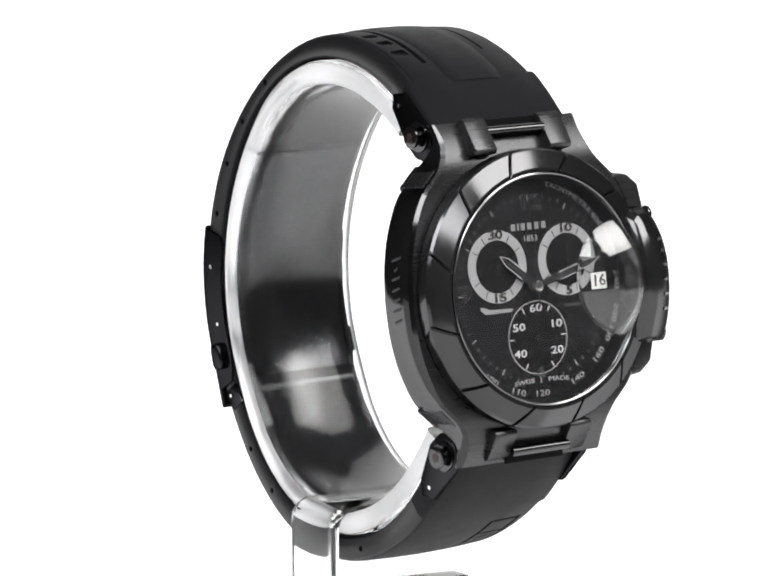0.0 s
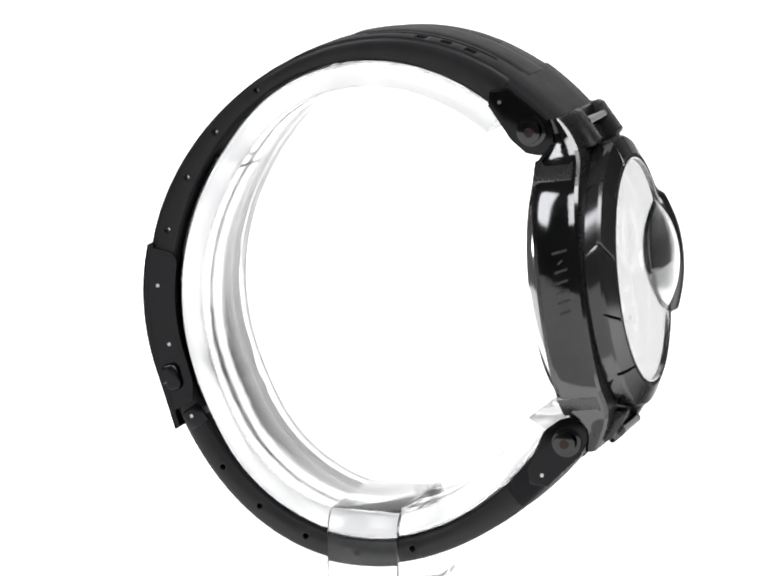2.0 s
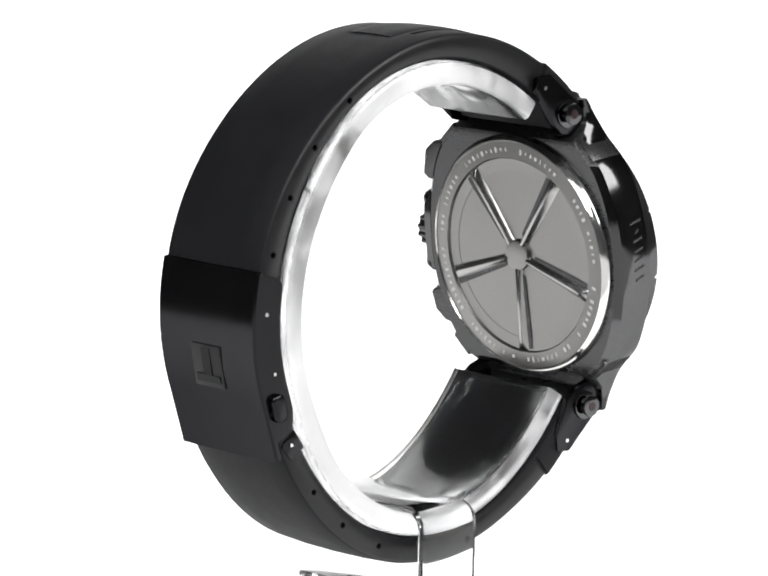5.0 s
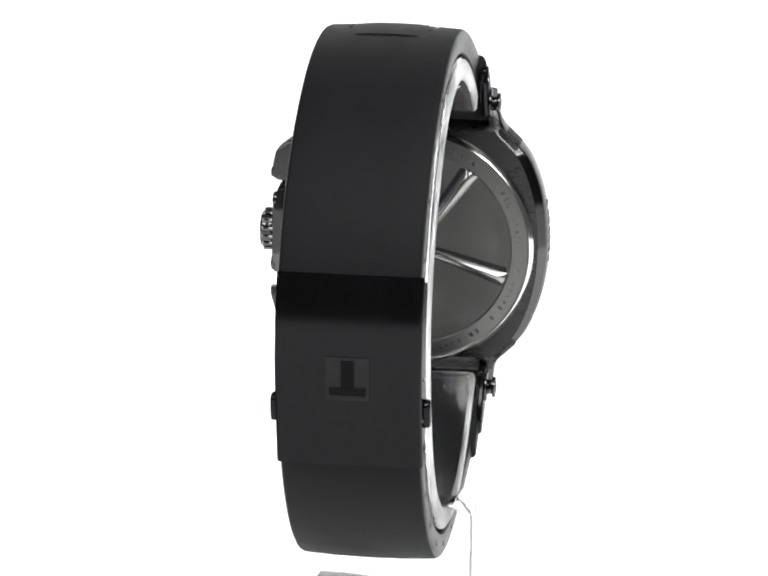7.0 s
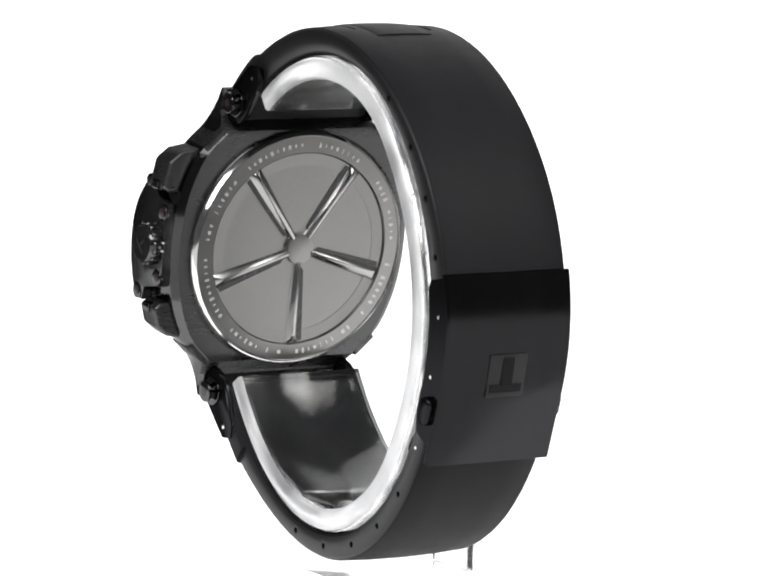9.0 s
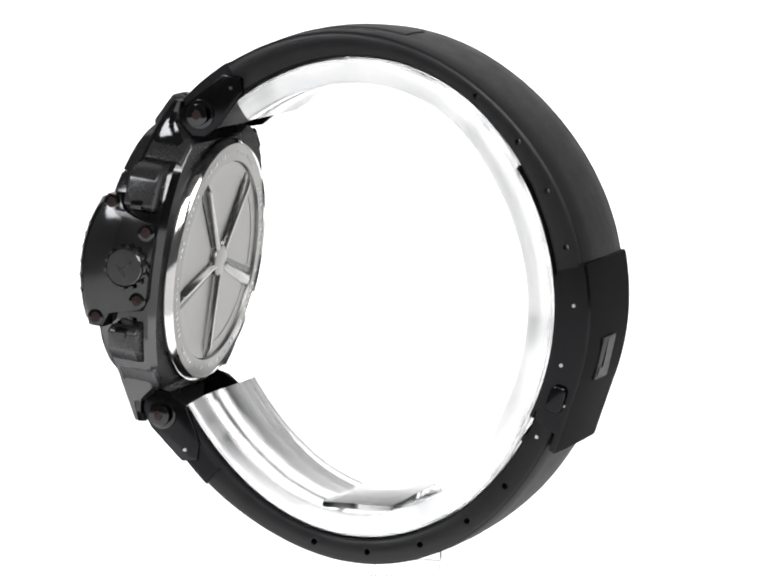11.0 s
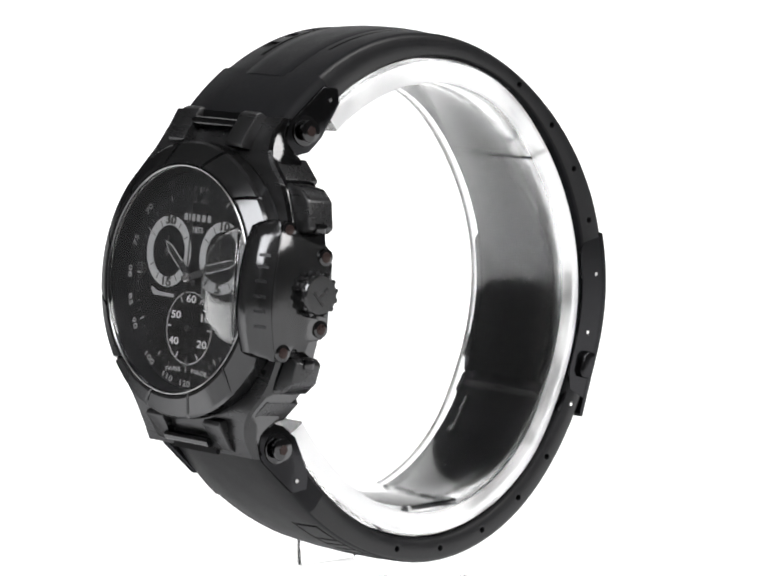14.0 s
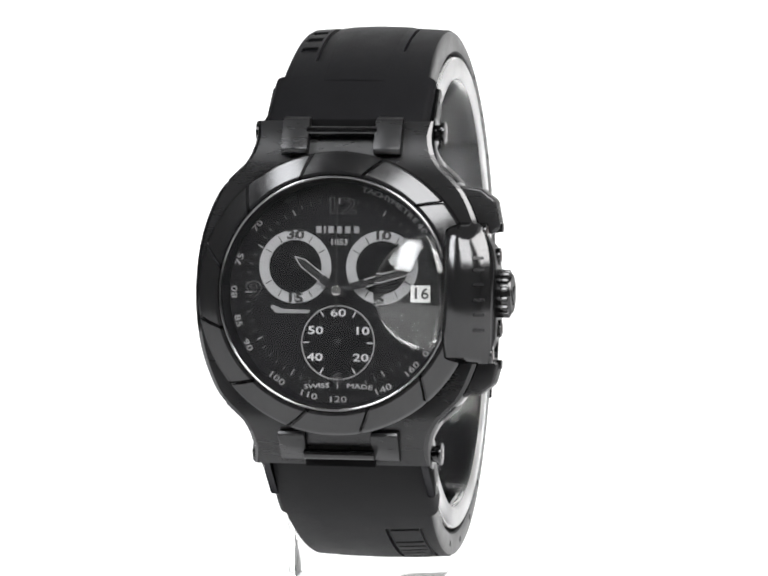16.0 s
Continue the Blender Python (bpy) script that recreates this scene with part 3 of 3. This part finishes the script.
def dial():
    plate = part("dial", disc(17.0, -1.0, 0.0, on_case, n=120), DIAL, watch, "black chronograph dial with grey print")
    part("chapter_ring", lathe([(16.2, 0.0), (17.0, 0.0), (17.0, 2.6), (16.8, 2.6)], on_case, 120), DIAL_DEEP, plate)
    for k in range(60):
        a = radians(6 * k)
        if k in (14, 15, 16):
            continue
        long = 0.95 if k % 5 == 0 else 0.6
        wide = 0.16 if k % 5 == 0 else 0.09
        r0 = 13.9
        poly = [(-wide / 2, r0 - long), (wide / 2, r0 - long), (wide / 2, r0), (-wide / 2, r0)]
        part("minute_mark", prism(poly, 0.0, 0.03, lambda p, q, w, a=a: on_case(p * math.cos(a) + q * math.sin(a), -p * math.sin(a) + q * math.cos(a), w)), INK_GREY if k % 5 == 0 else INK_MID, plate)
    for value in (65, 70, 75, 80, 85, 90, 100, 110, 120, 140, 160, 180, 200, 240, 300, 400):
        ang = 360 * 60 / value
        a = radians(ang)
        inward = 85 <= value <= 160
        lettering("scale_number", str(value), 1.28, dial_pose(15.5 * math.sin(a), 15.5 * math.cos(a), 0.02, -ang + (180 if inward else 0)), INK_PALE if value != 65 else INK_DIM, plate, fat=0.004)
    for k, ch in enumerate("TACHYMETRE"):
        ang = 14 + 3.6 * k
        a = radians(ang)
        lettering("scale_letter", ch, 1.05, dial_pose(15.5 * math.sin(a), 15.5 * math.cos(a), 0.02, -ang), INK_MID, plate)
    # plain bars for the maker's name, then the year
    for u in (-3.0, -2.1, -1.2, 0.0, 1.3, 2.6):
        half = 0.16 if u == -2.1 else 0.38
        part("name_bar", prism(rect(u - half, u + half, 8.75, 9.75), 0.0, 0.05, on_case), INK_MID, plate)
    lettering("year", "1853", 1.25, dial_pose(0, 7.4, 0.02), INK_GREY, plate, wide=1.1)
    part("model_bar", prism([(-9.3, -3.0), (-4.4, -3.0), (-4.2, -2.5), (-8.2, -2.4), (-9.8, -1.8), (-10.1, -2.15)], 0.0, 0.05, on_case), INK_MID, plate)
    part("small_print_bar", prism(rect(5.3, 9.8, -3.2, -2.75), 0.0, 0.04, on_case), INK_DIM, plate)
    lettering("origin_word", "SWISS", 0.95, dial_pose(-3.1, -13.6, 0.02, 4), INK_GREY, plate)
    lettering("origin_word", "MADE", 0.95, dial_pose(3.3, -13.6, 0.02, -4), INK_GREY, plate)
    lettering("hour_numeral", "12", 3.2, dial_pose(0.2, 12.6, 0.1), INK_FAINT, plate, label="outlined dark hour numeral", outlined=True)
    lettering("hour_numeral", "9", 3.4, dial_pose(-12.6, 0.2, 0.1), INK_FAINT, plate, label="outlined dark hour numeral", outlined=True)
    lettering("hour_numeral", "6", 2.2, dial_pose(0, -12.4, 0.1), INK_FAINT, plate, label="outlined dark hour numeral", outlined=True)
    # two counters with grey rings
    for u, nums in ((-6.45, (("30", 90), ("15", -90))), (6.45, (("10", 90), ("5", -90)))):
        v = 3.8
        sub = part("subdial", disc(3.85, 0.0, 0.02, on_case, (u, v), 64), DIAL_DEEP, plate)
        part("subdial_ring", lathe([(3.9, 0.0), (5.35, 0.0), (5.35, 0.08), (3.9, 0.08)], lambda p, q, w, u=u: on_case(u + p, v + q, w), 72), INK_GREY, sub, "grey printed counter ring")
        for text, ang in nums:
            lettering("counter_number", text, 1.8, dial_pose(u, v + 4.62 * math.sin(radians(ang)), 0.12), INK_DARK, sub, fat=0.03)
        for ang in (30, 60, 120, 150, 180, 210, 240, 300, 330, 0):
            a = radians(ang)
            part("counter_mark", prism(rect(-0.07, 0.07, 4.0, 5.0), 0.07, 0.11, lambda p, q, w, a=a, u=u: on_case(u + p * math.cos(a) + q * math.sin(a), v - p * math.sin(a) + q * math.cos(a), w)), INK_DARK, sub)
        part("counter_hand", prism(rect(-0.13, 0.13, -0.8, 2.3), 0.25, 0.35, lambda p, q, w, u=u: on_case(u + p, v + q, w)), HAND, sub)
        part("hand_cap", disc(0.45, 0.2, 0.5, on_case, (u, v), 20), HAND, sub)
    sub = part("subdial", disc(5.3, 0.0, 0.015, on_case, (0, -7.2), 72), DIAL_DEEP, plate)
    part("subdial_ring", lathe([(5.3, 0.0), (5.45, 0.0), (5.45, 0.05), (5.3, 0.05)], lambda p, q, w: on_case(p, q - 7.2, w), 72), INK_GREY, sub)
    for text, u, v in (("60", 0, -2.9), ("50", -3.35, -5.5), ("40", -3.4, -9.4), ("10", 3.5, -5.5), ("20", 3.4, -9.4)):
        lettering("counter_number", text, 1.6, dial_pose(u, v, 0.04), INK_LIGHT, sub)
    for ang in (90, 270, 150, 210, 30, 330):
        a = radians(ang)
        part("counter_mark", prism(rect(-0.08, 0.08, 4.3, 5.2), 0.02, 0.05, lambda p, q, w, a=a: on_case(p * math.cos(a) + q * math.sin(a), -7.2 - p * math.sin(a) + q * math.cos(a), w)), INK_LIGHT, sub)
    part("hand_cap", disc(0.5, 0.1, 0.5, on_case, (0, -7.2), 20), HAND, sub)
    # date window
    frame_ob = part("date_window", prism(rect(10.5, 13.95, -1.45, 1.55), 0.0, 0.06, on_case), DIAL_DEEP, plate)
    part("date_disc", prism(rect(10.8, 13.6, -1.15, 1.25), 0.05, 0.1, on_case), DATE_WHITE, frame_ob, "white date disc")
    lettering("date_number", "16", 2.3, dial_pose(12.2, 0.05, 0.11), INK_DARK, frame_ob, wide=1.1)

    # hour, minute and seconds pointers
    def hand(name, length, width, ang, w, tail=1.5):
        a = radians(ang)
        poly = [(-width * 0.3, -tail), (width * 0.3, -tail), (width * 0.5, length * 0.35), (width * 0.5, length * 0.8), (0, length), (-width * 0.5, length * 0.8), (-width * 0.5, length * 0.35)]
        ob = part(name, prism(poly, w, w + 0.14, lambda p, q, h: on_case(-0.1 + p * math.cos(a) + q * math.sin(a), 0.4 - p * math.sin(a) + q * math.cos(a), h)), HAND, watch, "dark grey hand with pale edges")
        for s in (-1, 1):
            edge = [(s * width * 0.5, length * 0.35), (s * width * 0.5, length * 0.8), (0, length), (0, length - 0.25), (s * (width * 0.5 - 0.1), length * 0.8), (s * (width * 0.5 - 0.1), length * 0.35)]
            part("pale_edge", prism(edge, w + 0.1, w + 0.17, lambda p, q, h: on_case(-0.1 + p * math.cos(a) + q * math.sin(a), 0.4 - p * math.sin(a) + q * math.cos(a), h)), INK_LIGHT, ob)
    hand("hour_hand", 8.0, 1.3, -52, 0.7)
    hand("minute_hand", 12.6, 1.2, 75, 0.95)
    part("seconds_hand", prism([(-0.14, -3.0), (0.14, -3.0), (0.07, 13.0), (-0.07, 13.0)], 1.2, 1.3, lambda p, q, w: on_case(-0.1 + p, 0.4 + q, w)), INK_DARK, watch)
    part("hand_cap", disc(0.75, 0.6, 1.5, on_case, (-0.1, 0.4), 24, 0.15), STEEL_BRIGHT, watch)


def crystals():
    glass = part("watch_glass", disc(16.75, 2.75, 3.0, on_case, n=120), CRYSTAL, watch, "flat clear watch glass")
    glass.visible_shadow = False
    # domed window over the date, a thin clear shell
    mid = (14.3, 0.4)
    loops = []
    for base, rise, order in ((8.6, 2.5, range(25)), (8.05, 2.0, range(24, -1, -1))):
        big = (base * base + rise * rise) / (2 * rise)
        for i in order:
            a = math.asin(base / big) * (1 - i / 24)
            rr, h = max(0.02, big * math.sin(a)), big * math.cos(a) - (big - rise)
            ring = []
            for k in range(120):
                t = 2 * math.pi * k / 120
                u, v = mid[0] + rr * math.cos(t), mid[1] + rr * math.sin(t)
                far, edge = math.hypot(u, v), 16.6 - (8.6 - base)
                if far > edge:
                    u, v = u * edge / far, v * edge / far
                ring.append(on_case(u, v, 3.06 + h))
            loops.append(ring)
    lens = part("date_dome", loft(loops, True), CRYSTAL, watch, "clear domed window over the date", smooth=60)
    lens.visible_shadow = False


def caseback():
    def at_back(u, v, w):
        return on_case(u - 0.6, v - 0.4, w)
    back = part("caseback", lathe([(0.01, -8.0), (19.2, -8.0), (19.2, -8.7), (18.4, -9.5), (15.9, -9.7), (15.7, -9.2), (0.01, -9.2)], at_back, 120), STEEL, watch, "brushed steel case back with wheel relief", smooth=25)
    part("rim", lathe([(18.5, -9.3), (19.35, -8.4), (19.35, -8.9), (18.7, -9.75)], at_back, 120), STEEL_BRIGHT, back)
    for k in range(5):
        a = radians(72 * k + 36 + 180 - 36 + 0)
        def spun(p, q, w, a=a):
            return at_back(p * math.cos(a) + q * math.sin(a), -p * math.sin(a) + q * math.cos(a), w)
        ridge = loft([[spun(-h, q, -9.1), spun(h, q, -9.1), spun(h * 0.9, q, -9.3), spun(0.25, q, -9.3 - rise), spun(-0.25, q, -9.3 - rise), spun(-h * 0.9, q, -9.3)]
                      for q, h, rise in ((2.2, 0.75, 0.75), (14.2, 1.25, 0.75), (15.7, 1.35, 0.15))])
        part("spoke", bevelled(ridge, 0.06, 1), STEEL_SOFT, back)
        # dark strip laid on the steel, standing in for a shaded groove
        part("groove_shade_strip", prism([(0.6, 3.0), (1.2, 3.6), (1.95, 15.2), (1.1, 15.4)], -9.1, -9.36, lambda p, q, w, a=a: at_back(p * math.cos(a) + q * math.sin(a), -p * math.sin(a) + q * math.cos(a), w)), HAND, back)
    part("hub", disc(2.5, -9.1, -9.9, at_back, n=48, bevel=0.3), STEEL, back)
    part("lighter_ring", lathe([(13.7, -9.15), (15.6, -9.15), (15.6, -9.32), (13.7, -9.26)], at_back, 120), STEEL, back)
    # unreadable engraving round the rim as short bars
    rnd = random.Random(4)
    for k in range(96):
        if k % 12 in (0, 11) or rnd.random() < 0.12:
            continue
        a = 2 * math.pi * k / 96
        long, wide = rnd.uniform(0.25, 0.45), rnd.uniform(0.1, 0.3)
        part("engraved_bar", prism(rect(-wide, wide, 17.1 - long, 17.1 + long), -9.5, -9.65, lambda p, q, w, a=a: at_back(p * math.cos(a) + q * math.sin(a), -p * math.sin(a) + q * math.cos(a), w)), STEEL_SOFT, back)


straps()
clasp()
case_body()
bezel()
crown_guard()
pushers()
lugs()
dial()
crystals()
caseback()

# ---- the clear stand ----
stand = new("display_stand")
tagged(stand, "clear acrylic display stand with a C-shaped cuff", "display stand")


def acrylic_stand():
    cuff = part("cuff", band(125, -148, 11.2, low=(0, -3.9), high=(0, -0.3), steps=90, dome=0.0, corner=0.9, ease=True), ACRYLIC, stand, "clear acrylic cuff with milky edges inside the strap", smooth=50)
    cuff.data.materials.append(ACRYLIC_EDGE)
    for f in cuff.data.polygons:
        if abs(f.normal.x) > 0.6:
            f.material_index = 1
    # a tongue across the floor of the cuff, bent over its edge, then the leg down to the foot
    sec = [(10.8, -32.1), (-12.2, -32.1), (-13.7, -32.7), (-14.7, -33.8), (-14.9, -35.4), (-14.9, -44.9), (-13.6, -44.9), (-13.6, -35.6), (-13.2, -34.2), (-12.0, -33.05), (10.8, -33.05)]
    part("leg", prism(sec, -6.2, 5.0, lambda p, q, a: Vector((p, a, q)), 0.35), ACRYLIC_PLAIN, stand)
    part("foot", bevelled(loft([[(x, y, z) for x, y in rect(-15, 9, -9, 9)] for z in (-46.0, -44.85)]), 0.3), ACRYLIC_PLAIN, stand)


acrylic_stand()


def motions():
    # both turn with the table about the upright axis, at one nearly steady pace: seconds, degrees off the pace
    drift = ((0.0, 0.0), (1.0, -0.42), (2.0, -0.9), (2.5, -0.85), (3.5, -0.42), (5.0, -0.4), (7.0, -0.5), (9.5, -0.6), (12.0, -0.1), (13.0, 0.15), (14.5, 0.45), (15.5, 0.42), (16.0, 0.2))
    rows = []
    for k in range(33):
        t = 0.5 * k
        off = float(np.interp(t, [a for a, _ in drift], [b for _, b in drift]))
        rows.append((t, pose(0, 0, 0, 0, -1.15, 35.6 + 19.6046 * t + off + 0.181 * (((t - 8) / 8) ** 2 - 1))))
    walk(watch, rows)
    walk(stand, rows)


motions()
